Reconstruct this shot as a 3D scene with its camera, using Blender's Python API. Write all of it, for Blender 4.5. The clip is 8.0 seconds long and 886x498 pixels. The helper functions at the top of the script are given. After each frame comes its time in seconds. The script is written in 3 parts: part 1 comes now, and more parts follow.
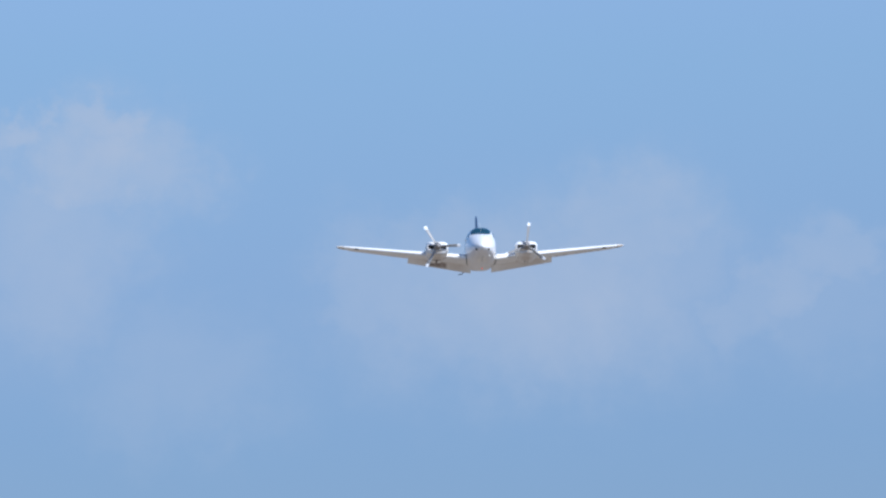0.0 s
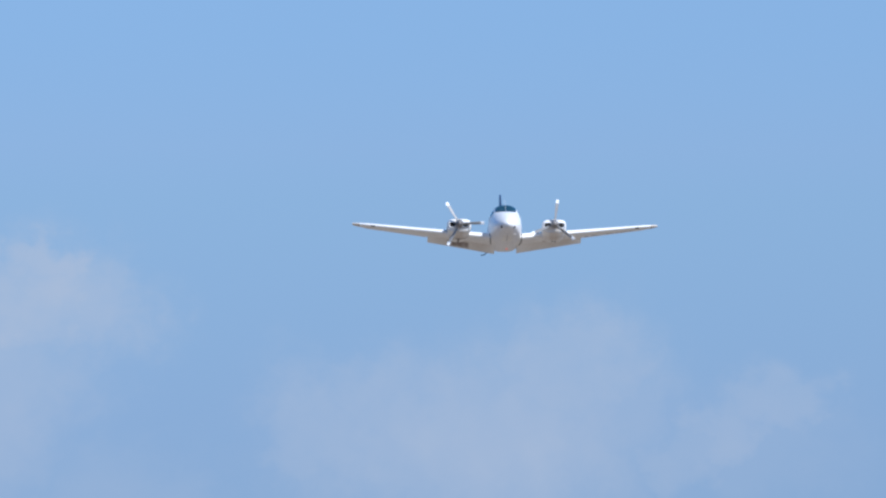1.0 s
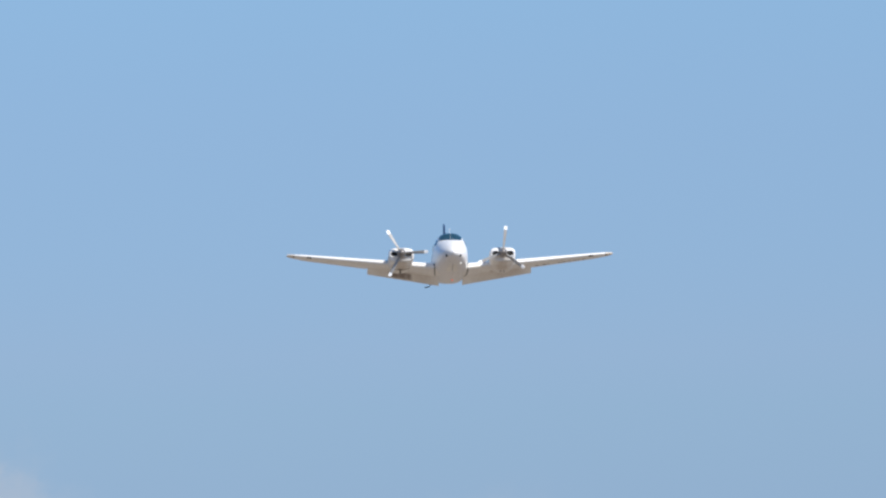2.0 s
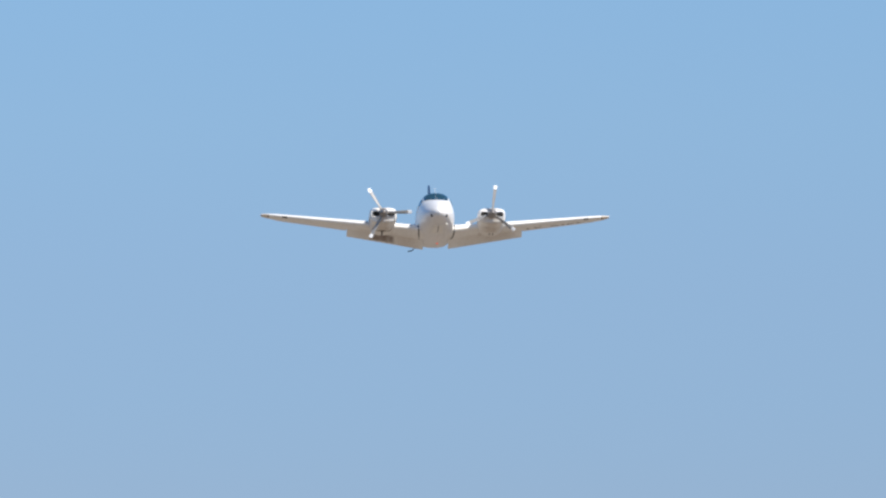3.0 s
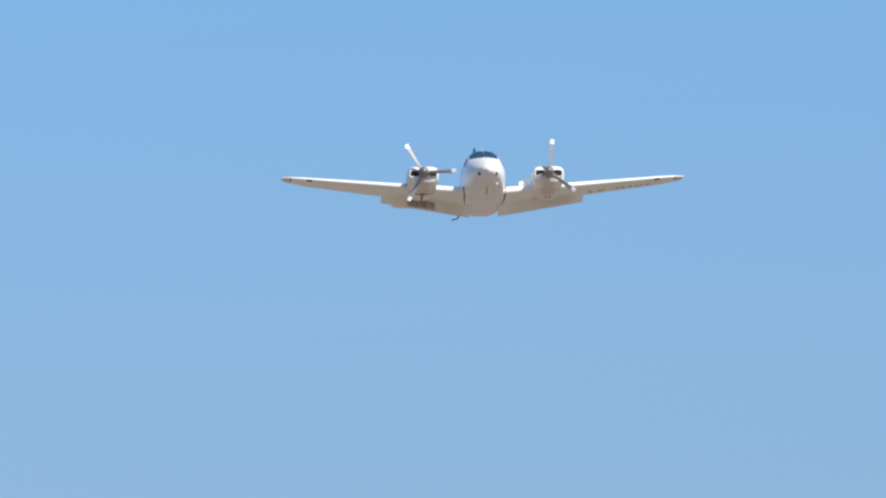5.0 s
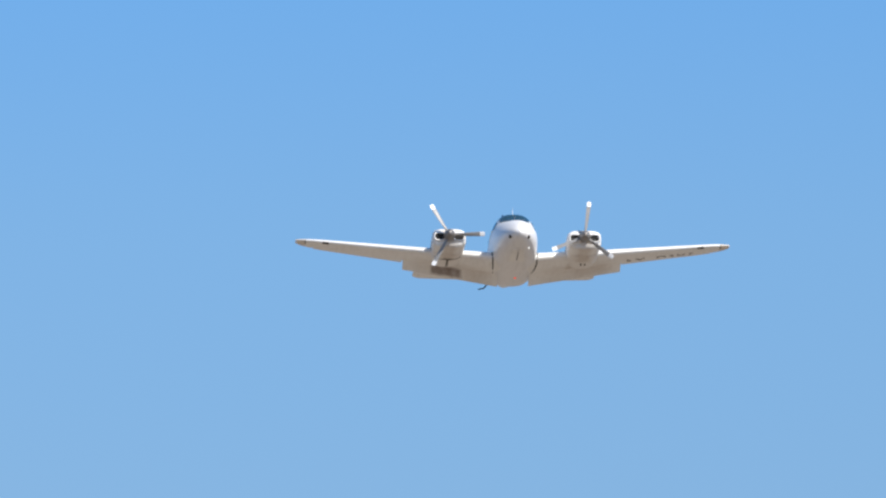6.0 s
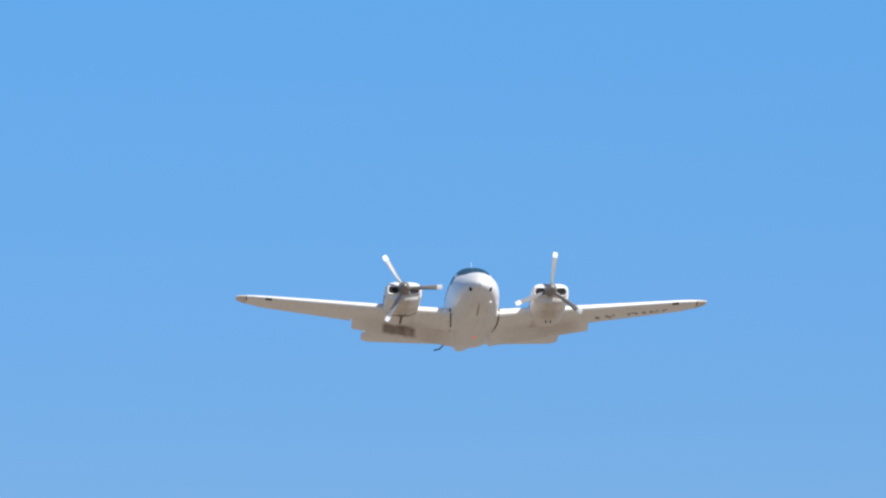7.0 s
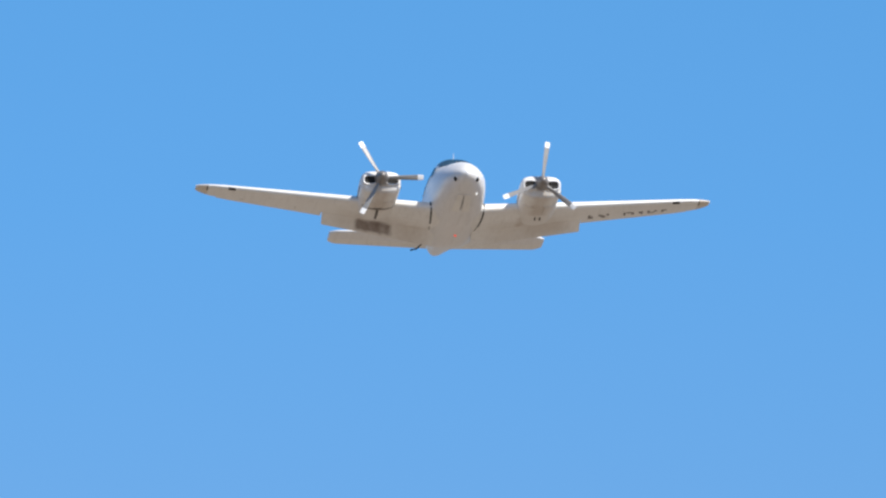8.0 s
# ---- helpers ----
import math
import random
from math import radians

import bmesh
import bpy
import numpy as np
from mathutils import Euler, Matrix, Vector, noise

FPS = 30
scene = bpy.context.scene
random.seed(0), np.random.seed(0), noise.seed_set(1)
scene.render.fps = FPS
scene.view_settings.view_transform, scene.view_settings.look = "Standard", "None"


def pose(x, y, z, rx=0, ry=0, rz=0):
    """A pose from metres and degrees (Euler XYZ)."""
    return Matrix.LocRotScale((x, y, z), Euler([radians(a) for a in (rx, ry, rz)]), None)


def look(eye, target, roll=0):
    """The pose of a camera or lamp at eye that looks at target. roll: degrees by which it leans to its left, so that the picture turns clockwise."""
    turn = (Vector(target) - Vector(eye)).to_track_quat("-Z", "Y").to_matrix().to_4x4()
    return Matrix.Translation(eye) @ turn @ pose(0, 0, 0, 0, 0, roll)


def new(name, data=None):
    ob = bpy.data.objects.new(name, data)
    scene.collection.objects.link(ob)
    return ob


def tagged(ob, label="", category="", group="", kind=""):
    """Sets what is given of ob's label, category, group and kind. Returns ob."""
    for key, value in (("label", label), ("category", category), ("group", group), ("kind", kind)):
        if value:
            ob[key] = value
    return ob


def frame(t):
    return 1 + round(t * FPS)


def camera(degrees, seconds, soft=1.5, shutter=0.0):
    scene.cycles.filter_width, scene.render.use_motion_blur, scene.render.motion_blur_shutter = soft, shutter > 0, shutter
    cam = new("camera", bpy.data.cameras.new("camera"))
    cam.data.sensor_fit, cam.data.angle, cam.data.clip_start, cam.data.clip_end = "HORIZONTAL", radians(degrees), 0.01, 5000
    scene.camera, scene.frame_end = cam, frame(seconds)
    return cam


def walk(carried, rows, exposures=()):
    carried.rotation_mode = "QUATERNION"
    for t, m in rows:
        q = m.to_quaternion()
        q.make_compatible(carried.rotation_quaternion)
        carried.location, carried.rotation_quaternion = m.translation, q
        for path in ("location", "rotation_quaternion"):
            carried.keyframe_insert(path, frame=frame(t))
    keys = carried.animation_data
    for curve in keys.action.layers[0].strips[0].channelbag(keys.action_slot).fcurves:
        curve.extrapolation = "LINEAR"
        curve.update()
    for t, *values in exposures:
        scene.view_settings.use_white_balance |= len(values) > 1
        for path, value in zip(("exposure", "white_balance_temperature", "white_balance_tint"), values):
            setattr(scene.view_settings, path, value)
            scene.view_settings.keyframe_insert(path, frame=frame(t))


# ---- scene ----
cam = camera(3.7, 8.0, soft=2.4)
walk(cam, [
    (0.0, pose(-17.39, -546.68, -35.31, 93.6803, 0.4662, -1.6248)),
    (0.1, pose(-17.71, -543.16, -35.73, 93.7465, 0.0522, -1.5968)),
    (0.2, pose(-18.00, -539.64, -36.14, 93.8479, 0.1105, -1.5965)),
    (0.3, pose(-18.26, -536.15, -36.55, 93.8946, -0.1607, -1.6427)),
    (0.4, pose(-18.50, -532.67, -36.96, 93.9400, -0.2183, -1.7004)),
    (0.5, pose(-18.71, -529.21, -37.37, 93.9966, -0.4126, -1.7673)),
    (0.6, pose(-18.90, -525.76, -37.78, 94.0420, -0.6472, -1.8429)),
    (0.7, pose(-19.06, -522.32, -38.18, 94.1010, -0.3112, -1.8375)),
    (0.8, pose(-19.20, -518.90, -38.58, 94.1626, -0.2792, -1.8798)),
    (0.9, pose(-19.32, -515.50, -38.97, 94.2175, -0.2957, -1.9076)),
    (1.0, pose(-19.42, -512.11, -39.37, 94.2830, -0.2637, -1.9181)),
    (1.1, pose(-19.50, -508.74, -39.76, 94.3572, -0.2085, -1.9452)),
    (1.2, pose(-19.57, -505.37, -40.14, 94.4176, -0.1522, -1.9506)),
    (2.3, pose(-19.45, -469.25, -44.16, 95.3618, 0.7341, -2.2946)),
    (2.4, pose(-19.40, -466.04, -44.50, 95.4169, 0.3625, -2.4489)),
    (2.5, pose(-19.33, -462.84, -44.84, 95.4888, 0.4772, -2.4841)),
    (2.6, pose(-19.27, -459.65, -45.18, 95.5872, 0.2019, -2.5148)),
    (2.7, pose(-19.20, -456.47, -45.51, 95.6150, 0.2481, -2.4535)),
    (2.8, pose(-19.13, -453.30, -45.85, 95.6617, 0.0075, -2.4433)),
    (2.9, pose(-19.06, -450.14, -46.17, 95.7246, -0.1952, -2.4614)),
    (3.0, pose(-18.99, -446.99, -46.50, 95.7741, -0.0840, -2.4559)),
    (3.1, pose(-18.92, -443.85, -46.82, 95.8482, -0.5305, -2.5007)),
    (3.2, pose(-18.85, -440.72, -47.14, 95.9268, -0.4142, -2.4900)),
    (3.3, pose(-18.78, -437.59, -47.46, 95.9933, -0.7616, -2.4062)),
    (3.4, pose(-18.72, -434.48, -47.77, 96.0932, -0.9926, -2.3813)),
    (3.5, pose(-18.66, -431.37, -48.08, 96.1492, -0.8953, -2.3730)),
    (3.6, pose(-18.60, -428.27, -48.39, 96.1968, -0.9457, -2.3685)),
    (3.7, pose(-18.55, -425.18, -48.70, 96.2575, -0.5766, -2.3343)),
    (3.8, pose(-18.51, -422.10, -49.00, 96.3231, -0.3258, -2.3258)),
    (3.9, pose(-18.47, -419.02, -49.30, 96.3766, -0.1753, -2.3283)),
    (4.0, pose(-18.43, -415.96, -49.60, 96.4692, 0.2376, -2.3211)),
    (4.1, pose(-18.41, -412.89, -49.90, 96.5732, 0.5536, -2.3396)),
    (4.2, pose(-18.39, -409.84, -50.20, 96.6375, 0.8215, -2.3569)),
    (5.3, pose(-18.79, -376.59, -53.38, 97.7923, 0.2372, -2.6858)),
    (5.4, pose(-18.90, -373.59, -53.67, 97.9360, -0.0711, -2.7361)),
    (5.5, pose(-19.01, -370.59, -53.95, 98.0966, -0.1525, -2.7673)),
    (5.6, pose(-19.14, -367.60, -54.24, 98.2420, -0.3302, -2.8063)),
    (5.7, pose(-19.28, -364.61, -54.52, 98.4156, -0.1950, -2.8018)),
    (5.8, pose(-19.43, -361.62, -54.81, 98.6104, -0.3500, -2.8551)),
    (5.9, pose(-19.60, -358.64, -55.10, 98.6965, -0.4639, -2.9144)),
    (6.0, pose(-19.78, -355.65, -55.38, 98.7580, -0.2847, -2.9016)),
    (6.1, pose(-19.97, -352.67, -55.67, 98.8216, -0.4616, -2.9439)),
    (6.2, pose(-20.18, -349.68, -55.96, 98.8995, -0.2926, -2.9460)),
    (6.3, pose(-20.40, -346.70, -56.24, 98.9954, -0.4113, -2.9955)),
    (6.4, pose(-20.64, -343.72, -56.53, 99.1913, -0.1956, -3.0088)),
    (6.5, pose(-20.88, -340.73, -56.82, 99.3387, -0.1704, -3.0584)),
    (6.6, pose(-21.14, -337.75, -57.11, 99.4609, -0.2868, -3.1446)),
    (6.7, pose(-21.42, -334.77, -57.40, 99.5847, -0.3619, -3.2260)),
    (6.8, pose(-21.71, -331.78, -57.70, 99.7120, -0.2668, -3.3468)),
    (6.9, pose(-22.01, -328.79, -57.99, 99.9848, -0.2779, -3.5682)),
    (7.0, pose(-22.33, -325.81, -58.28, 100.2564, 0.0384, -3.7511)),
    (7.1, pose(-22.66, -322.81, -58.58, 100.4472, -0.0811, -3.9587)),
    (7.2, pose(-23.00, -319.82, -58.87, 100.5638, -0.0365, -4.0741)),
    (7.3, pose(-23.36, -316.82, -59.17, 100.6617, 0.0549, -4.1952)),
    (7.4, pose(-23.73, -313.82, -59.47, 100.7026, 0.0128, -4.3201)),
    (7.5, pose(-24.11, -310.82, -59.77, 100.7327, -0.0295, -4.4317)),
    (7.6, pose(-24.51, -307.81, -60.07, 100.7820, -0.2577, -4.5960)),
    (7.7, pose(-24.92, -304.80, -60.37, 100.8494, -0.3734, -4.7158)),
    (7.8, pose(-25.34, -301.78, -60.67, 100.9264, -0.4603, -4.8445)),
    (7.9, pose(-25.77, -298.76, -60.97, 101.1423, -0.3509, -4.9139)),
    (8.0, pose(-26.21, -295.73, -61.28, 101.3369, -0.7739, -5.1202)),
], exposures=[(0.0, 0.25, 5580, 10), (1.2, 0.27, 5670, 10), (2.3, 0.3, 6500, 10), (8.0, 0.3, 6500, 10)])

# ---- light ----
SUN = Vector((0.58, -0.58, 0.84)).normalized()
sun_elevation = math.asin(SUN.z)
sun_turn = math.atan2(SUN.x, SUN.y)
sun_data = bpy.data.lights.new("sun", "SUN")
sun_data.energy, sun_data.angle, sun_data.color = 5.0, radians(0.53), (1.0, 0.95, 0.88)
sun = new("sun", sun_data)
sun.matrix_world = look(SUN * 900, (0, 0, 0))


class Nodes:
    """Short hand for building a node tree."""

    def __init__(self, tree, clear=True):
        self.tree = tree
        if clear:
            tree.nodes.clear()

    def add(self, kind, **sockets):
        node = self.tree.nodes.new(kind)
        for key, value in sockets.items():
            self.set(node, key, value)
        return node

    def set(self, node, key, value):
        socket = node.inputs[int(key[1:])] if key[0] == "i" and key[1:].isdigit() else node.inputs[key.replace("_", " ")]
        if isinstance(value, bpy.types.NodeSocket):
            self.tree.links.new(value, socket)
        else:
            socket.default_value = value

    def math(self, op, a, b=0.0, c=0.0, clamp=False):
        node = self.tree.nodes.new("ShaderNodeMath")
        node.operation, node.use_clamp = op, clamp
        for k, v in enumerate((a, b, c)):
            self.set(node, "i%d" % k, v)
        return node.outputs[0]

    def mix(self, fac, a, b, blend="MIX"):
        node = self.tree.nodes.new("ShaderNodeMix")
        node.data_type, node.blend_type = "RGBA", blend
        self.set(node, "i0", fac)
        self.set(node, "i6", a)
        self.set(node, "i7", b)
        return node.outputs[2]

    def ramp(self, fac, stops):
        node = self.tree.nodes.new("ShaderNodeValToRGB")
        while len(node.color_ramp.elements) < len(stops):
            node.color_ramp.elements.new(0.5)
        for el, (p, col) in zip(node.color_ramp.elements, stops):
            el.position, el.color = p, (*col, 1)
        self.set(node, "Fac", fac)
        return node.outputs[0]


def make_world():
    world = bpy.data.worlds.new("sky")
    scene.world = world
    world.use_nodes = True
    n = Nodes(world.node_tree)
    sky = n.add("ShaderNodeTexSky")
    sky.sky_type, sky.sun_disc = "NISHITA", False
    sky.sun_elevation, sky.sun_rotation = sun_elevation, sun_turn
    sky.altitude, sky.air_density, sky.dust_density, sky.ozone_density = 0, 1.0, 0.3, 2.0
    # thin summer clouds low over the horizon, as soft uneven banks
    co = n.add("ShaderNodeTexCoord").outputs["Generated"]
    sep = n.add("ShaderNodeSeparateXYZ", Vector=co)
    az = n.math("DIVIDE", sep.outputs[0], n.math("MAXIMUM", sep.outputs[1], 0.05))
    el = sep.outputs[2]
    flat = n.add("ShaderNodeCombineXYZ", X=az, Y=el).outputs[0]
    wob = n.add("ShaderNodeTexNoise", Vector=flat, Scale=95.0, Detail=5.0, Roughness=0.6)
    ws = n.add("ShaderNodeSeparateXYZ", Vector=wob.outputs["Color"])
    az2 = n.math("MULTIPLY_ADD", n.math("SUBTRACT", ws.outputs[0], 0.5), 0.012, az)
    el2 = n.math("MULTIPLY_ADD", n.math("SUBTRACT", ws.outputs[1], 0.5), 0.009, el)
    fine = n.add("ShaderNodeTexNoise", Vector=flat, Scale=340.0, Detail=4.0, Roughness=0.6)
    fs = n.add("ShaderNodeSeparateXYZ", Vector=fine.outputs["Color"])
    az2 = n.math("MULTIPLY_ADD", n.math("SUBTRACT", fs.outputs[0], 0.5), 0.007, az2)
    el2 = n.math("MULTIPLY_ADD", n.math("SUBTRACT", fs.outputs[1], 0.5), 0.0055, el2)
    total = None
    # azimuth, height, half width, half height, strength
    for a, h, rw, rh, s in CLOUDS:
        dx = n.math("DIVIDE", n.math("SUBTRACT", az2, a), rw)
        dz = n.math("DIVIDE", n.math("SUBTRACT", el2, h), rh)
        r2 = n.math("ADD", n.math("MULTIPLY", dx, dx), n.math("MULTIPLY", dz, dz))
        blob = n.math("MULTIPLY", n.math("EXPONENT", n.math("MULTIPLY", n.math("POWER", r2, 1.5), -1.0)), s)
        total = blob if total is None else n.math("MAXIMUM", total, blob)
    puff = n.add("ShaderNodeTexNoise", Vector=flat, Scale=160.0, Detail=6.0, Roughness=0.55).outputs["Fac"]
    cover = n.math("MULTIPLY", total, n.math("MULTIPLY_ADD", puff, 1.2, 0.4), clamp=True)
    tint = n.ramp(el, SKY_TINT)
    air = n.mix(1.0, sky.outputs[0], tint, "MULTIPLY")
    col = n.mix(cover, air, CLOUD_COLOUR)
    back = n.add("ShaderNodeBackground", Color=col, Strength=0.0935)
    out = n.add("ShaderNodeOutputWorld", Surface=back.outputs[0])


CLOUD_COLOUR = (4.12, 4.53, 5.22, 1)
SKY_TINT = [
    (0.0400, (0.383, 0.476, 0.728)),
    (0.0506, (0.395, 0.491, 0.751)),
    (0.0610, (0.452, 0.523, 0.761)),
    (0.0778, (0.529, 0.607, 0.797)),
    (0.0821, (0.560, 0.624, 0.818)),
    (0.0882, (0.561, 0.647, 0.847)),
    (0.0991, (0.586, 0.679, 0.873)),
    (0.1092, (0.607, 0.729, 0.912)),
    (0.1267, (0.610, 0.779, 0.974)),
    (0.1544, (0.596, 0.841, 1.078)),
    (0.1728, (0.509, 0.846, 1.179)),
    (0.1995, (0.436, 0.888, 1.268)),
    (0.2250, (0.420, 0.905, 1.268)),
    (0.6000, (1.000, 1.000, 1.000)),
]
CLOUDS = [
    (0.0032, 0.0698, 0.0056, 0.0046, 0.70),
    (-0.0010, 0.0730, 0.0022, 0.0018, 0.70),
    (0.0002, 0.0640, 0.0078, 0.0076, 0.45),
    (0.0068, 0.0700, 0.0050, 0.0040, 0.50),
    (0.0359, 0.0602, 0.0135, 0.0066, 0.56),
    (0.0419, 0.0650, 0.0066, 0.0044, 0.52),
    (0.0284, 0.0639, 0.0046, 0.0038, 0.40),
    (0.0246, 0.0620, 0.0054, 0.0048, 0.42),
    (0.0470, 0.0622, 0.0045, 0.0042, 0.30),
    (0.0575, 0.0634, 0.0042, 0.0026, 0.40),
    (0.0547, 0.0612, 0.0038, 0.0026, 0.42),
    (0.0520, 0.0590, 0.0038, 0.0028, 0.34),
    (0.0560, 0.0600, 0.0085, 0.0050, 0.20),
    (0.0042, 0.0728, 0.0030, 0.0019, 0.66),
    (0.0094, 0.0549, 0.0085, 0.0048, 0.24),
]
make_world()


# ---- materials ----
def material(name, base, rough=0.5, metal=0.0, gloss=0.5, vary=0.08, grain=3.0, streak=0.0, coat=0.0, bump=0.0, emit=None, dirt=(0.30, 0.25, 0.19)):
    mat = bpy.data.materials.new(name)
    mat.use_nodes = True
    n = Nodes(mat.node_tree)
    co = n.add("ShaderNodeTexCoord").outputs["Object"]
    fine = n.add("ShaderNodeTexNoise", Vector=co, Scale=grain * 9, Detail=6.0, Roughness=0.6).outputs["Fac"]
    broad = n.add("ShaderNodeTexNoise", Vector=co, Scale=grain, Detail=4.0, Roughness=0.55).outputs["Fac"]
    both = n.math("MULTIPLY_ADD", fine, 0.4, n.math("MULTIPLY", broad, 0.6))
    low, high = [c * (1 - vary) for c in base], [min(1, c * (1 + vary)) for c in base]
    col = n.ramp(both, [(0.3, low), (0.7, high)])
    if streak:
        long = n.add("ShaderNodeMapping", Vector=co, Scale=(7.0, 0.55, 7.0)).outputs[0]
        run = n.add("ShaderNodeTexNoise", Vector=long, Scale=1.6, Detail=5.0, Roughness=0.65).outputs["Fac"]
        col = n.mix(n.math("MULTIPLY", n.math("SUBTRACT", run, 0.5, clamp=True), streak * 5, clamp=True), col, (*dirt, 1))
    b = n.add("ShaderNodeBsdfPrincipled", Base_Color=col, Metallic=metal, Roughness=n.math("MULTIPLY_ADD", broad, 0.2, rough - 0.1, clamp=True))
    n.set(b, "Specular IOR Level", gloss)
    n.set(b, "Coat Weight", coat)
    n.set(b, "Coat Roughness", 0.2)
    if bump:
        bp = n.add("ShaderNodeBump", Height=both, Strength=bump, Distance=0.01)
        n.set(b, "Normal", bp.outputs[0])
    if emit:
        n.set(b, "Emission Color", (*emit[0], 1))
        n.set(b, "Emission Strength", emit[1])
    n.add("ShaderNodeOutputMaterial", Surface=b.outputs[0])
    return mat


WHITE = material("white_paint", (0.74, 0.73, 0.725), 0.40, vary=0.06, grain=1.2, streak=0.18, coat=0.22)
CREAM = material("weathered_white_paint", (0.78, 0.76, 0.72), 0.45, vary=0.08, grain=1.4, streak=0.18, coat=0.2)
TIP = material("faded_tip_plastic", (0.64, 0.57, 0.485), 0.5, vary=0.1, grain=6)
NAVY = material("navy_paint", (0.02, 0.035, 0.085), 0.35, vary=0.15, coat=0.4)
GLASS = material("tinted_glass", (0.010, 0.045, 0.070), 0.12, gloss=0.2, vary=0.1)
BLACK = material("black_rubber", (0.022, 0.021, 0.02), 0.7, vary=0.2, grain=8)
SEAM = material("dark_seam", (0.11, 0.097, 0.085), 0.8, vary=0.2, grain=8)
# near-black colour stands in for the shade inside the inlets
BAY = material("dark_inside_shade", (0.015, 0.014, 0.013), 0.9, vary=0.3, grain=10)
SPIN = material("grey_spinner_paint", (0.24, 0.22, 0.205), 0.4, metal=0.4, vary=0.1, grain=8)
BLADE = material("grey_blade_paint", (0.30, 0.29, 0.28), 0.5, metal=0.2, vary=0.1, grain=8)
BTIP = material("white_blade_tip", (0.88, 0.88, 0.88), 0.35, vary=0.03, grain=8)
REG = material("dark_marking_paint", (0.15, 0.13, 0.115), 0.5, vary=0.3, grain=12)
RED = material("red_lens", (0.7, 0.05, 0.03), 0.2, emit=((1.0, 0.10, 0.05), 0.5))
GLINT = material("glint_glow", (0.9, 0.9, 0.9), 0.2, emit=((1.0, 0.98, 0.94), 0.5))
LAMP = material("lamp_glass", (0.75, 0.77, 0.8), 0.08, metal=0.7)
EARTH = material("dry_airfield_ground", (0.215, 0.178, 0.140), 0.95, vary=0.3, grain=0.01, bump=0.3)


def stained(name, stains):
    """White wing paint with soft-edged stains and painted shade; stains: x from, x to, y from, y to, softness,
    strength, colour.
    """
    mat = material(name, (0.79, 0.775, 0.745), 0.42, vary=0.06, grain=1.1, streak=0.14, coat=0.25)
    n = Nodes(mat.node_tree, clear=False)
    shader = next(q for q in n.tree.nodes if q.type == "BSDF_PRINCIPLED")
    col = shader.inputs["Base Color"].links[0].from_socket
    co = n.add("ShaderNodeTexCoord").outputs["Object"]
    sep = n.add("ShaderNodeSeparateXYZ", Vector=co)
    wob = n.add("ShaderNodeSeparateXYZ", Vector=n.add("ShaderNodeTexNoise", Vector=co, Scale=5.0, Detail=5.0, Roughness=0.65).outputs["Color"])
    drawn = n.add("ShaderNodeMapping", Vector=co, Scale=(5.0, 2.6, 2.6)).outputs[0]
    patchy = n.add("ShaderNodeTexNoise", Vector=drawn, Scale=1.5, Detail=4.0, Roughness=0.6).outputs["Fac"]
    for x0, x1, y0, y1, soft, strength, colour in stains:
        x = n.math("MULTIPLY_ADD", n.math("SUBTRACT", wob.outputs[0], 0.5), soft * 1.6, sep.outputs[0])
        y = n.math("MULTIPLY_ADD", n.math("SUBTRACT", wob.outputs[1], 0.5), soft * 1.6, sep.outputs[1])
        mask = strength
        for v, mid, half in ((x, (x0 + x1) / 2, (x1 - x0) / 2), (y, (y0 + y1) / 2, (y1 - y0) / 2)):
            d = n.math("SUBTRACT", half, n.math("ABSOLUTE", n.math("SUBTRACT", v, mid)))
            mask = n.math("MULTIPLY", mask, n.math("DIVIDE", n.math("ADD", d, soft / 2), soft, clamp=True))
        mask = n.math("MULTIPLY", mask, n.math("MULTIPLY_ADD", patchy, 1.0, 0.45), clamp=True)
        col = n.mix(mask, col, (*colour, 1))
    n.set(shader, "Base Color", col)
    return mat


SOOT, BROWN, DUST_SHADE = (0.17, 0.125, 0.105), (0.42, 0.33, 0.25), (0.50, 0.42, 0.34)
SKIN_STARBOARD = stained("sooty_white_wing_paint", [
    # soot behind the nacelle; the flap root is only tinted darker brown
    (-2.5, -0.9, 3.2, 4.7, 0.5, 0.30, DUST_SHADE), (-1.15, -0.55, 3.75, 4.7, 0.3, 0.30, BROWN),
    (-2.14, -1.34, 3.97, 4.27, 0.10, 0.85, SOOT), (-2.08, -1.60, 4.00, 4.24, 0.10, 0.35, SOOT)])
SKIN_PORT = stained("grimy_white_wing_paint", [
    (0.9, 2.5, 3.3, 4.7, 0.5, 0.30, DUST_SHADE), (1.42, 1.60, 2.95, 3.9, 0.14, 0.60, BROWN), (1.65, 2.6, 3.85, 4.25, 0.2, 0.28, BROWN)])

# brown grime on the chin; the wide tan patch paints in a less lit underside
COWL = stained("grimy_shaded_cowling_paint", [
    (side * 1.787 - half, side * 1.787 + half, y0, y1, 0.16, strength, colour)
    for side in (-1, 1) for half, y0, y1, strength, colour in ((0.17, 1.40, 2.5, 0.55, BROWN), (0.40, 1.95, 4.0, 0.30, DUST_SHADE))])


# ---- shape helpers ----
def part(name, bm, mat, parent=None, label="", smooth=True):
    bmesh.ops.recalc_face_normals(bm, faces=bm.faces)
    me = bpy.data.meshes.new(name)
    bm.to_mesh(me)
    bm.free()
    me.materials.append(mat)
    if smooth:
        for p in me.polygons:
            p.use_smooth = True
        me.set_sharp_from_angle(angle=radians(40))
    ob = new(name, me)
    ob.parent = parent
    if label:
        ob["label"] = label
    return ob


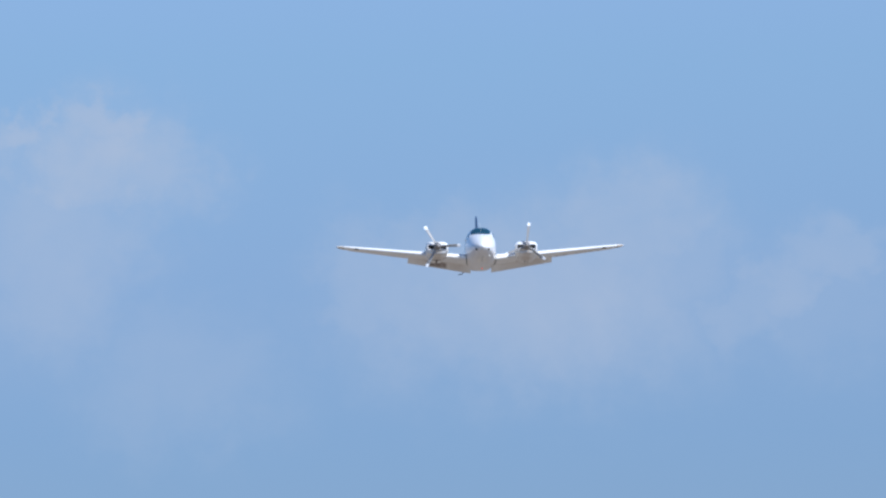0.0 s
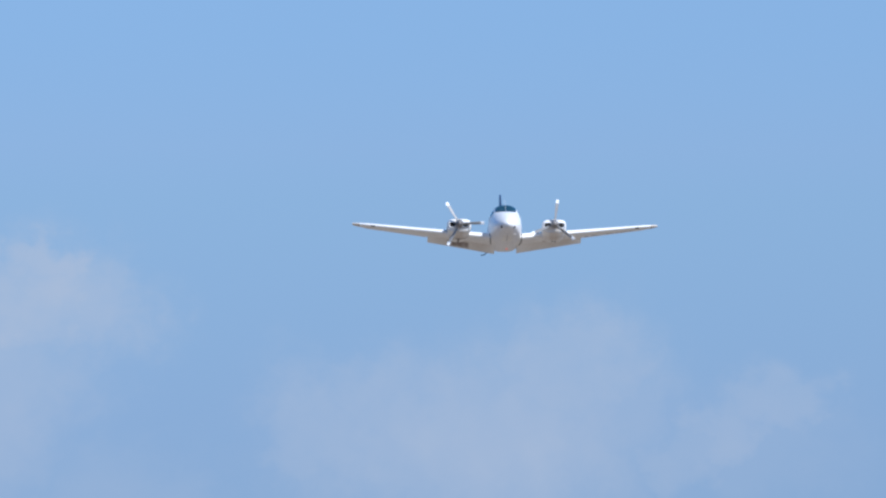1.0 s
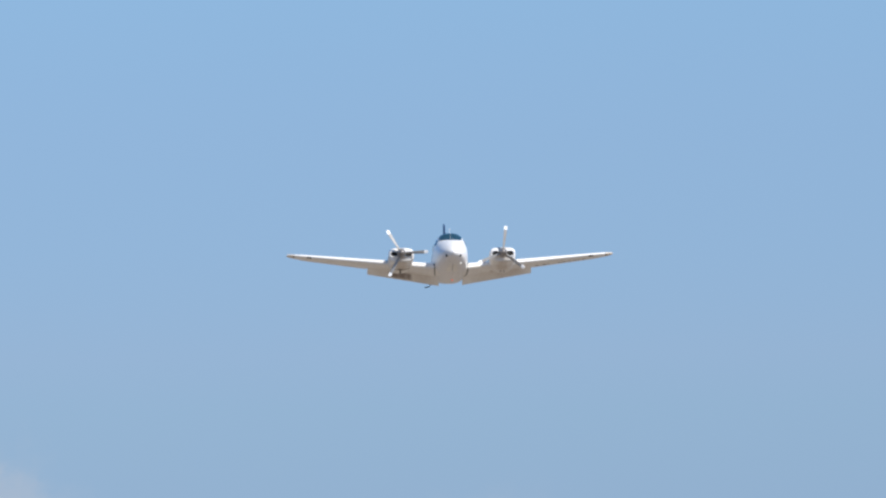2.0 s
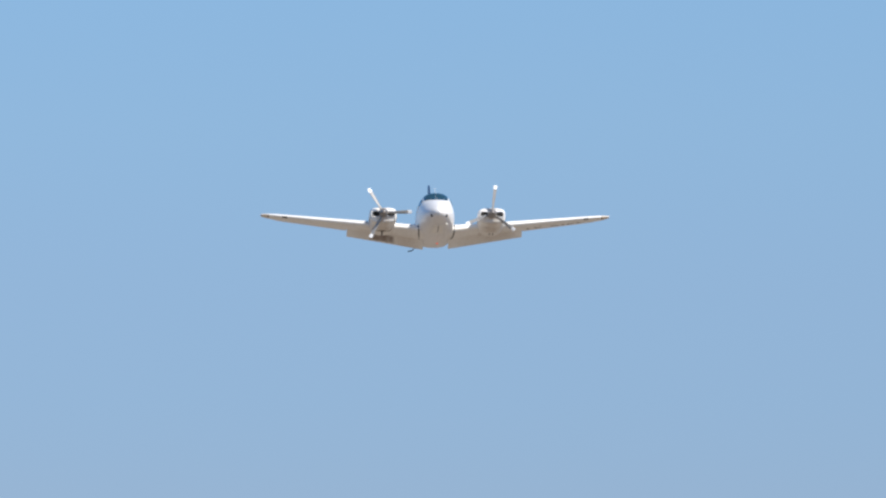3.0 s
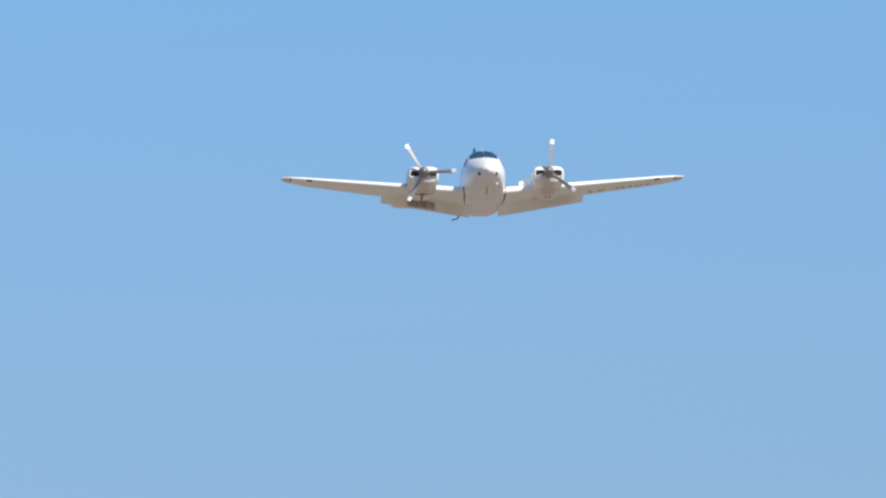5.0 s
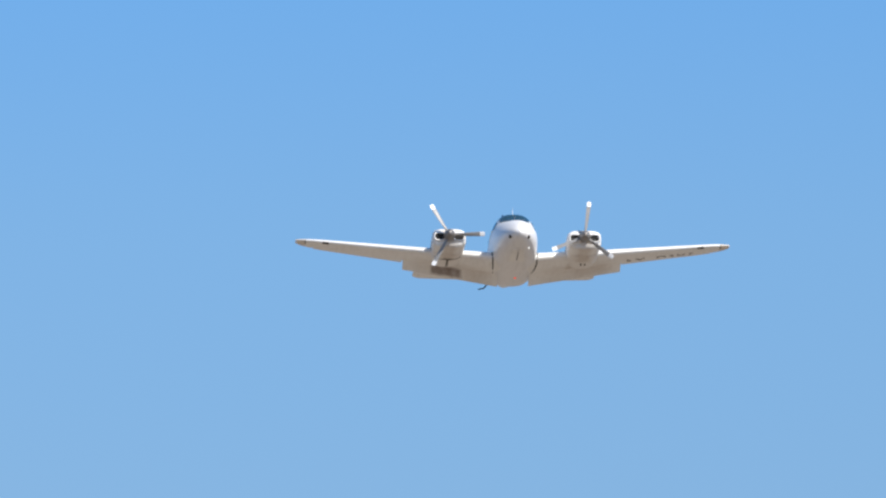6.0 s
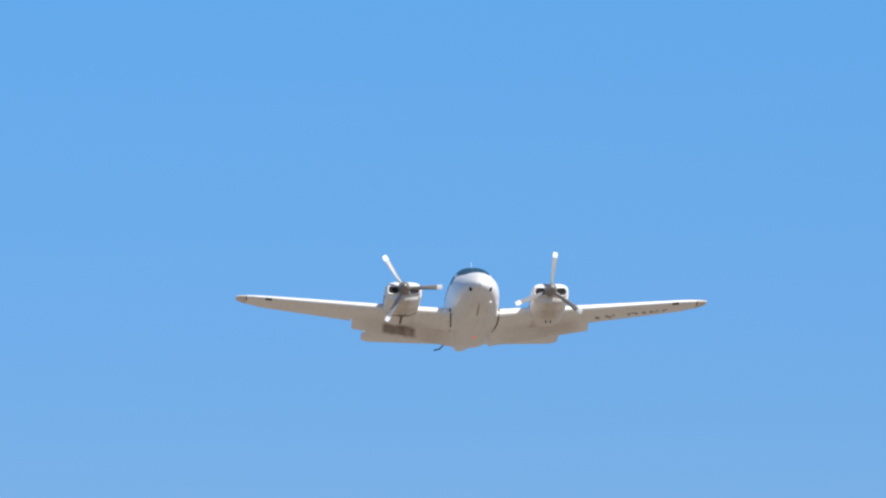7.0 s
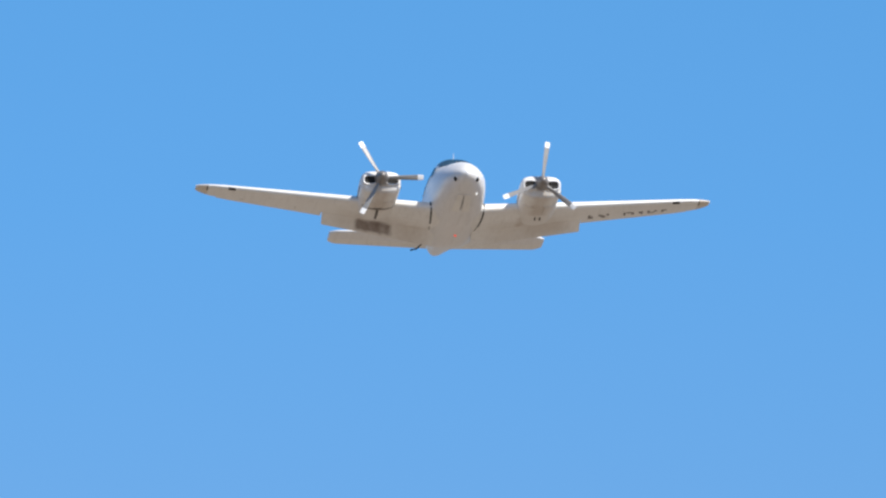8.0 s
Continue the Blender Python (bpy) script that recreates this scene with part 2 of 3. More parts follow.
def spline(xs, ys, x):
    """A smooth curve through (xs, ys)."""
    x = min(max(x, xs[0]), xs[-1])
    i = max(k for k in range(len(xs) - 1) if xs[k] <= x)
    m = []
    for k in (i, i + 1):
        a, b = max(k - 1, 0), min(k + 1, len(xs) - 1)
        m.append((ys[b] - ys[a]) / (xs[b] - xs[a]))
    h = xs[i + 1] - xs[i]
    s = (x - xs[i]) / h
    return ((2 * s**3 - 3 * s * s + 1) * ys[i] + (s**3 - 2 * s * s + s) * h * m[0] + (3 * s * s - 2 * s**3) * ys[i + 1] + (s**3 - s * s) * h * m[1])


class Body:
    """A smooth shell round the y axis: stations of y, half width, bottom, widest height and top; roundness along y."""

    def __init__(self, rows, roundness, cx=0.0, taper=0.0, crown=None):
        self.cols, self.roundness, self.cx, self.taper, self.crown = list(zip(*rows)), roundness, cx, taper, crown or roundness

    def at(self, y, a):
        """The point at y and the angle a (degrees from the left side up)."""
        hw, zb, zm, zt = (spline(self.cols[0], c, y) for c in self.cols[1:])
        n = spline(*(self.crown if math.sin(radians(a)) > 0 else self.roundness), y)
        c, s = math.cos(radians(a)), math.sin(radians(a))
        x = hw * math.copysign(abs(c) ** (2 / n), c)
        z = math.copysign(abs(s) ** (2 / n), s)
        if z > 0:
            x *= 1 - self.taper * z * z
        return Vector((self.cx + x, y, zm + z * ((zt - zm) if z > 0 else (zm - zb))))

    def out(self, y, a, d=0.0):
        p = self.at(y, a)
        u, v = self.at(y + 0.01, a) - self.at(y - 0.01, a), self.at(y, a + 1) - self.at(y, a - 1)
        return p + u.cross(v).normalized() * -d

    def shell(self, ys, turns=64):
        bm = bmesh.new()
        rings = [[bm.verts.new(self.at(y, 360 * k / turns)) for k in range(turns)] for y in ys]
        for r, q in zip(rings, rings[1:]):
            for k in range(turns):
                bm.faces.new((r[k], r[(k + 1) % turns], q[(k + 1) % turns], q[k]))
        bm.faces.new(rings[0])
        bm.faces.new(rings[-1][::-1])
        return bm

    def patch(self, y0, y1, a0, a1, d=0.006, ny=8, na=8, skew=0.0, d_in=-0.012):
        """A plate that lies on the shell."""
        f = lambda i, j, e: self.out(y0 + (y1 - y0) * i / ny + skew * (j / na), a0 + (a1 - a0) * j / na, e)
        return plate(f, ny, na, d, d_in)


def plate(f, ni, nj, d, d_in):
    bm = bmesh.new()
    top = [[bm.verts.new(f(i, j, d)) for j in range(nj + 1)] for i in range(ni + 1)]
    low = [[bm.verts.new(f(i, j, d_in)) for j in range(nj + 1)] for i in range(ni + 1)]
    for i in range(ni):
        for j in range(nj):
            bm.faces.new((top[i][j], top[i + 1][j], top[i + 1][j + 1], top[i][j + 1]))
            bm.faces.new((low[i][j], low[i][j + 1], low[i + 1][j + 1], low[i + 1][j]))
    rim = [(i, 0) for i in range(ni)] + [(ni, j) for j in range(nj)] + [(i, nj) for i in range(ni, 0, -1)] + [(0, j) for j in range(nj, 0, -1)]
    for (a, b), (c, e) in zip(rim, rim[1:] + rim[:1]):
        bm.faces.new((top[a][b], low[a][b], low[c][e], top[c][e]))
    return bm


def tube(points, r, sides=10, r_end=None):
    """A round bar along points."""
    bm = bmesh.new()
    pts = [Vector(p) for p in points]
    rings = []
    for k, p in enumerate(pts):
        d = (pts[min(k + 1, len(pts) - 1)] - pts[max(k - 1, 0)]).normalized()
        u = d.cross(Vector((0.3, 0.2, 1)) if abs(d.z) < 0.9 else Vector((1, 0.1, 0))).normalized()
        v = d.cross(u)
        rr = r if r_end is None else r + (r_end - r) * k / (len(pts) - 1)
        rings.append([bm.verts.new(p + (u * math.cos(t) + v * math.sin(t)) * rr) for t in [2 * math.pi * q / sides for q in range(sides)]])
    for a, b in zip(rings, rings[1:]):
        for k in range(sides):
            bm.faces.new((a[k], a[(k + 1) % sides], b[(k + 1) % sides], b[k]))
    bm.faces.new(rings[0][::-1])
    bm.faces.new(rings[-1])
    return bm


def dome(p, r, squash=(1, 1, 1)):
    bm = bmesh.new()
    bmesh.ops.create_uvsphere(bm, u_segments=16, v_segments=10, radius=r)
    bmesh.ops.transform(bm, matrix=Matrix.Translation(p) @ Matrix.Diagonal((*squash, 1)), verts=bm.verts)
    return bm


def box(p, size, m=Matrix(), bevel=0.0):
    bm = bmesh.new()
    bmesh.ops.create_cube(bm, size=1)
    bmesh.ops.transform(bm, matrix=Matrix.Translation(p) @ m @ Matrix.Diagonal((*size, 1)), verts=bm.verts)
    if bevel:
        bmesh.ops.bevel(bm, geom=bm.edges[:], offset=bevel, segments=2, affect="EDGES")
    return bm


class Surface:
    """A wing-like surface: place(s) gives the leading edge, chord, twist and thickness at s along its span."""

    def __init__(self, place, upright=False, camber=0.02):
        self.place, self.upright, self.camber = place, upright, camber

    def at(self, s, f, side, d=0.0):
        """The skin at the chord fraction f; side 1 above, -1 below; d: metres proud of it."""
        (x, y, z), c, twist, th = self.place(s)
        t = 5 * th * (0.2969 * math.sqrt(f) - 0.126 * f - 0.3516 * f * f + 0.2843 * f**3 - 0.1036 * f**4) + 0.0015
        cam_z = self.camber * 4 * f * (1 - f)
        u, w = f * c, (cam_z + side * t) * c + side * d
        tw = radians(twist)
        u, w = u * math.cos(tw) + w * math.sin(tw), w * math.cos(tw) - u * math.sin(tw)
        return Vector((x + w, y + u, z)) if self.upright else Vector((x, y + u, z + w))

    def loop(self, s, f0, f1, n=16):
        fs = [f0 + (f1 - f0) * (0.5 - 0.5 * math.cos(math.pi * k / n)) if f0 > 0 else f1 * (k / n) ** 1.8 for k in range(n + 1)]
        up = [self.at(s, f, 1) for f in fs]
        low = [self.at(s, f, -1) for f in fs]
        return up + low[::-1] if f0 > 0 else up + low[:0:-1]

    def solid(self, stations, f0=0.0, f1=1.0, turn=None):
        bm = bmesh.new()
        rings = []
        for s in stations:
            pts = self.loop(s, f0, f1)
            if turn:
                pts = [turn(s, p) for p in pts]
            rings.append([bm.verts.new(p) for p in pts])
        k = len(rings[0])
        for a, b in zip(rings, rings[1:]):
            for i in range(k):
                bm.faces.new((a[i], a[(i + 1) % k], b[(i + 1) % k], b[i]))
        bm.faces.new(rings[0][::-1])
        bm.faces.new(rings[-1])
        return bm

    def patch(self, s0, s1, f0, f1, side=-1, d=0.005, ns=6, nf=6, turn=None, slant=0.0):
        def f(i, j, e):
            s = s0 + (s1 - s0) * i / ns + slant * j / nf
            p = self.at(s, f0 + (f1 - f0) * j / nf, side, e)
            return turn(s, p) if turn else p
        return plate(f, ns, nf, d, -0.008)


def spread(a, b, n):
    return [a + (b - a) * k / n for k in range(n + 1)]


# ---- ground ----
def make_ground():
    bm = bmesh.new()
    bmesh.ops.create_circle(bm, cap_ends=True, segments=96, radius=4800)
    bmesh.ops.translate(bm, verts=bm.verts, vec=(0, 0, -66.0))
    g = part("ground", bm, EARTH, smooth=False)
    tagged(g, "flat sunlit dry sandy airfield ground", "ground", kind="structure")


make_ground()

# ---- the aeroplane ----
plane = new("airplane")
plane.empty_display_size = 1.0
tagged(plane, "white twin-engine propeller airplane in flight with flaps lowered", "airplane")

# nose to tail: y, half width, bottom, widest height, top
HULL = Body([
    (0.00, 0.02, -0.06, -0.03, 0.00), (0.04, 0.11, -0.12, -0.03, 0.06), (0.12, 0.19, -0.18, -0.03, 0.12), (0.35, 0.32, -0.27, -0.03, 0.22),
    (0.70, 0.42, -0.38, -0.03, 0.32), (1.20, 0.505, -0.48, -0.03, 0.45), (1.80, 0.558, -0.56, -0.03, 0.545), (2.25, 0.58, -0.60, -0.02, 0.595),
    (2.60, 0.593, -0.62, 0.00, 0.71), (2.95, 0.60, -0.62, 0.00, 0.85), (3.30, 0.61, -0.645, 0.00, 0.92), (4.60, 0.62, -0.72, -0.05, 0.90),
    (5.40, 0.59, -0.68, -0.07, 0.80), (6.30, 0.47, -0.52, -0.03, 0.66), (7.30, 0.33, -0.40, 0.00, 0.52), (8.20, 0.18, -0.29, 0.00, 0.38),
    (8.85, 0.03, -0.10, 0.02, 0.14)], ([0, 0.5, 1.5, 3.3, 5.4, 7.3, 9], [2.0, 2.45, 2.85, 2.9, 2.9, 2.4, 2.0]), taper=0.10,
    crown=([0, 0.5, 1.1, 1.8, 2.4, 3.3, 5.4, 7.3, 9], [1.85, 1.82, 1.95, 2.55, 2.8, 2.8, 2.4, 2.1, 2.0]))


def make_fuselage():
    ys = [0, 0.012, 0.03, 0.06, 0.1, 0.15, 0.22, 0.3, 0.4, 0.52] + spread(0.65, 8.6, 52) + [8.7, 8.78, 8.85]
    hull = part("fuselage", HULL.shell(ys), WHITE, plane, "glossy white fuselage with shaded belly")
    # two panes with a post between, and the side windows
    for sign in (-1, 1):
        def pane(i, j, d, sign=sign):
            a = 0.1 + 37 * j / 12
            y0 = 2.27 + 0.32 * (a / 37) ** 2
            return HULL.out(y0 + (3.12 - y0) * i / 12, 90 + sign * a, d)
        part("windshield_pane", plate(pane, 12, 12, 0.006, -0.012), GLASS, hull, "dark tinted windshield pane")
    for a0, a1 in ((24, 44), (136, 156)):
        part("quarter_window", HULL.patch(2.80, 2.93, a0, a1, 0.005, 5, 6, 0.12 if a0 < 90 else 0.0), GLASS, hull, "dark side window")
        for y0, y1 in ((2.98, 3.50), (3.58, 4.24), (4.32, 4.95)):
            part("side_window", HULL.patch(y0, y1, a0, a1, 0.005, 8, 6), GLASS, hull, "dark side window")
    # twin cooling inlets on the nose, solid domes coloured black like shaded openings
    for a in (-27, 207):
        c = HULL.out(0.24, a, 0.0)
        part("nose_inlet", dome(c, 0.042, (1.0, 1.0, 1.25)), BAY, hull, "small black nose inlet")
    # glowing dot added as a bright highlight on the nose paint
    part("nose_glint", dome(HULL.out(0.75, -56, 0.0), 0.022, (0.9, 2.0, 1.8)), GLINT, hull, "small glowing spot standing in for a highlight on the nose")
    # nose wheel doors, with their seams
    for a0, a1 in ((-103, -91), (-89, -77)):
        part("nose_wheel_door", HULL.patch(0.72, 1.75, a0, a1, 0.004, 8, 3), CREAM, hull)
    part("door_seam", HULL.patch(0.80, 1.60, -90.10, -89.90, 0.005, 8, 1), SEAM, hull, "dark seam between nose wheel doors")
    # beacon and blade aerials
    base = HULL.out(3.82, -87, 0)
    part("beacon", dome(base, 0.031, (1, 1, 1.1)), RED, hull, "small red belly beacon")
    part("aerial", box((0, 3.62, 1.025), (0.008, 0.08, 0.21), pose(0, 0, 0, -18), 0.006), WHITE, hull, "white blade aerial on the cabin roof")
    # boarding step behind the wing
    part("boarding_step", tube([(-0.50, 4.50, -0.55), (-0.62, 4.60, -0.76), (-0.71, 4.67, -0.845), (-0.85, 4.7, -0.875)], 0.018), BLACK, hull, "black folding boarding step")


def place_wing(s):
    x = abs(s)
    chord = 2.15 - 0.222 * x
    y = 2.26 + 0.18 * x
    z = -0.40 + 0.105 * x
    if x > 4.9:
        k = min((x - 4.9) / 0.88, 1.0)
        y += 0.20 * k**3
        chord -= 0.28 * k * k + 0.27 * k**6
    return (s, y, z), chord, 5.5 - 0.35 * x, 0.178 - 0.0078 * x


WING = Surface(place_wing)


def lowered(angle, hinge=0.79, back=0.03, grow=1.0):
    """Turns flap points about the hinge under the wing."""
    def turn(s, p):
        h = WING.at(s, hinge, -1)
        q = Matrix.Rotation(radians(-angle), 3, "X") @ (p + Vector((0, back, 0.0)) - h)
        return h + Vector((q.x, q.y * grow, q.z * grow))
    return turn


def make_wing(k):
    """k: 1 for the port wing, -1 for starboard."""
    skin = SKIN_PORT if k > 0 else SKIN_STARBOARD
    flap_turn = lowered(34 if k < 0 else 32, grow=1.10)
    aileron_turn = lowered(4 if k < 0 else 2, 0.785, 0.0)
    wing = part("wing", WING.solid([k * s for s in spread(0.35, 2.92, 12)], 0, 0.80), skin, plane, "white low wing with dihedral and rounded leading edge")
    part("outer_wing_panel", WING.solid([k * s for s in spread(2.92, 5.30, 14)], 0, 0.79), skin, wing)
    part("wing_end_panel", WING.solid([k * s for s in spread(5.302, 5.5, 3)], 0, 1.0), skin, wing)
    part("wingtip", WING.solid([k * s for s in (5.503, 5.56, 5.62, 5.67, 5.71, 5.74, 5.765)], 0, 1.0), TIP, wing, "faded tan plastic wingtip")
    part("flap", WING.solid([k * s for s in spread(0.37 if k < 0 else 0.46, 2.90, 8)], 0.76, 1.0, flap_turn), skin, wing, "white flap lowered for takeoff")
    part("aileron", WING.solid([k * s for s in spread(2.925, 5.29, 10)], 0.785, 1.0, aileron_turn), skin, wing)
    part("root_seal", WING.patch(k * 0.572, k * 0.604, 0.001, 0.42 if k < 0 else 0.54, -1, 0.010, 1, 18, None, -0.045 * k), BLACK, wing, "black rubber seal at the wing root")
    part("root_seal", WING.patch(k * 0.585, k * 0.617, 0.001, 0.08, 1, 0.010, 1, 8), BLACK, wing, "black rubber seal at the wing root")
    part("root_seal", WING.patch(k * 0.520, k * 0.536, 0.58, 0.76, -1, 0.008, 1, 8, None, -0.02 * k), SEAM, wing)
    part("landing_lamp", WING.patch(k * 4.90, k * 5.06, 0.004, 0.075, -1, 0.006, 4, 6), BLACK, wing, "dark lamp window in the leading edge")
    part("navigation_lamp", dome(WING.at(k * 5.74, 0.12, -1), 0.035, (1, 1.6, 0.7)), LAMP, wing, "small clear navigation lamp")
    part("nav_light_base", WING.patch(k * 5.5, k * 5.53, 0.003, 0.35, -1, 0.004, 1, 6), SEAM, wing)
    # wheel bay door, inspection covers and hinges on the lower skin
    part("wheel_door", WING.patch(k * 0.80, k * 1.42, 0.36, 0.66, -1, 0.007, 6, 5), skin, wing)
    for x in (3.35, 4.05, 4.72):
        part("inspection_cover", WING.patch(k * x, k * (x + 0.11), 0.30, 0.38, -1, 0.005, 2, 2), skin, wing)
    for x in (3.5, 4.7):
        part("aileron_hinge", WING.patch(k * x, k * (x + 0.03), 0.70, 0.83, -1, 0.022, 1, 4), skin, wing)
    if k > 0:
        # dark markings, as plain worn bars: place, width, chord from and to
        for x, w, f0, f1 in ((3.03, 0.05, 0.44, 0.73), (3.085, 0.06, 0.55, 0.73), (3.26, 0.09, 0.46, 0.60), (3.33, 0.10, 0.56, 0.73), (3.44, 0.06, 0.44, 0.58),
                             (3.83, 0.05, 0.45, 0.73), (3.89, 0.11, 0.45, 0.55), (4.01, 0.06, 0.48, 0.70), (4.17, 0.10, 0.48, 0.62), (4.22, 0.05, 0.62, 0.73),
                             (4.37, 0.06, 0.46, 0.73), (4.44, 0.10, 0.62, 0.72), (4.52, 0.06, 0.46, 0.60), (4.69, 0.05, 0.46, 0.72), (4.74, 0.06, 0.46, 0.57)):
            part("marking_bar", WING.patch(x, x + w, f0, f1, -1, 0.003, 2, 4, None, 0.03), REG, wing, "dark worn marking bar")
    return wing


def nacelle_body(cx):
    return Body([
        (1.46, 0.375, -0.20, 0.02, 0.18), (1.50, 0.42, -0.245, 0.02, 0.23), (1.60, 0.445, -0.275, 0.02, 0.26), (1.90, 0.445, -0.335, 0.03, 0.28),
        (2.40, 0.44, -0.43, 0.00, 0.27), (2.90, 0.42, -0.50, -0.06, 0.20), (3.30, 0.38, -0.49, -0.14, 0.08), (3.65, 0.30, -0.44, -0.22, -0.06), (3.95, 0.16, -0.37, -0.28, -0.18)], ([1.4, 1.6, 2.4, 3.3, 4.0], [3.2, 3.4, 3.0, 2.7, 2.0]), cx)


def ring_opening(cx, cz, y, w, h, depth, lip, n=28):
    """A rounded oblong air inlet: a lip that stands proud and a dark throat behind it. Returns both meshes."""
    def outline(a, b, yy):
        pts = []
        for q in range(n):
            t = 2 * math.pi * q / n
            c, s = math.cos(t), math.sin(t)
            pts.append(Vector((cx + a * math.copysign(abs(c) ** 0.6, c), yy, cz + b * math.copysign(abs(s) ** 0.6, s))))
        return pts
    prof = [(lip, 0.09), (lip, 0.02), (lip * 0.75, 0.0), (lip * 0.4, -0.008), (0, 0.0), (0, 0.03)]
    bm = bmesh.new()
    rings = [[bm.verts.new(p) for p in outline(w + o, h + o, y + dy)] for o, dy in prof]
    for a, b in zip(rings, rings[1:] + rings[:1]):
        for q in range(n):
            bm.faces.new((a[q], a[(q + 1) % n], b[(q + 1) % n], b[q]))
    throat = bmesh.new()
    # almost flat; its black colour paints the shade of a deep inlet
    a = [throat.verts.new(p) for p in outline(w + 0.004, h + 0.004, y + 0.012)]
    b = [throat.verts.new(p) for p in outline(w * 0.9, h * 0.9, y + 0.018)]
    for q in range(n):
        throat.faces.new((a[q], a[(q + 1) % n], b[(q + 1) % n], b[q]))
    throat.faces.new(b)
    return bm, throat


def make_nacelle(k):
    cx = k * 1.787
    shape = nacelle_body(cx)
    nac = part("engine_nacelle", shape.shell([1.46, 1.47, 1.485, 1.50, 1.53, 1.57, 1.62, 1.7, 1.8] + spread(1.9, 3.95, 24), 56), COWL, plane, "white engine cowling with twin oval inlets")
    for side in (-1, 1):
        lip, throat = ring_opening(cx + side * 0.252, 0.036, 1.430, 0.122, 0.082, 0.1, 0.046)
        part("inlet_lip", lip, WHITE, nac)
        part("inlet_throat", throat, BAY, nac, "black engine air inlet")
    part("cowl_seam", shape.patch(1.62, 2.75, -8, -5.5, 0.004, 10, 1), SEAM, nac)
    part("cowl_seam", shape.patch(1.62, 2.75, 185.5, 188, 0.004, 10, 1), SEAM, nac)
    for a0, a1 in ((-130, -96), (-84, -50)):
        part("cowl_flap", shape.patch(2.00, 2.34, a0, a1, 0.012, 4, 6), COWL, nac, "slightly open cowl flap")
    if k < 0:
        part("cowl_flap_gap", shape.patch(2.345, 2.40, -134, -46, 0.004, 1, 14), SEAM, nac, "dark gap behind the cowl flaps")
    if k < 0:
        part("wheel_door_seam", shape.patch(2.45, 3.1, -91, -89, 0.004, 6, 1), SEAM, nac)
    for dx in (-0.03, 0.08) if k > 0 else ():
        part("exhaust_pipe", tube([(cx + dx, 2.56, -0.42), (cx + dx, 2.66, -0.485), (cx + dx, 2.73, -0.50)], 0.017), SEAM, nac, "stained exhaust stub")
    return nac


def blade_mesh(r0, r1, steps):
    """A twisted propeller blade that stands up along z from the hub."""
    bm = bmesh.new()
    rings = []
    for r in spread(r0, r1, steps):
        q = r / 0.93
        chord = spline([0.0, 0.15, 0.3, 0.6, 0.85, 0.95, 1.0], [0.07, 0.075, 0.095, 0.11, 0.12, 0.12, 0.105], q)
        th = spline([0.0, 0.2, 0.4, 1.0], [0.07, 0.05, 0.025, 0.008], q)
        tw = radians(spline([0, 0.3, 0.6, 1.0], [50, 40, 26, 18], q))
        ring = []
        for t in [2 * math.pi * j / 14 for j in range(14)]:
            u, w = 0.5 * chord * math.cos(t), 0.5 * th * math.sin(t)
            ring.append(bm.verts.new((u * math.cos(tw) - w * math.sin(tw), u * math.sin(tw) + w * math.cos(tw), r)))
        rings.append(ring)
    for a, b in zip(rings, rings[1:]):
        for j in range(14):
            bm.faces.new((a[j], a[(j + 1) % 14], b[(j + 1) % 14], b[j]))
    bm.faces.new(rings[0][::-1])
    bm.faces.new(rings[-1])
    return bm


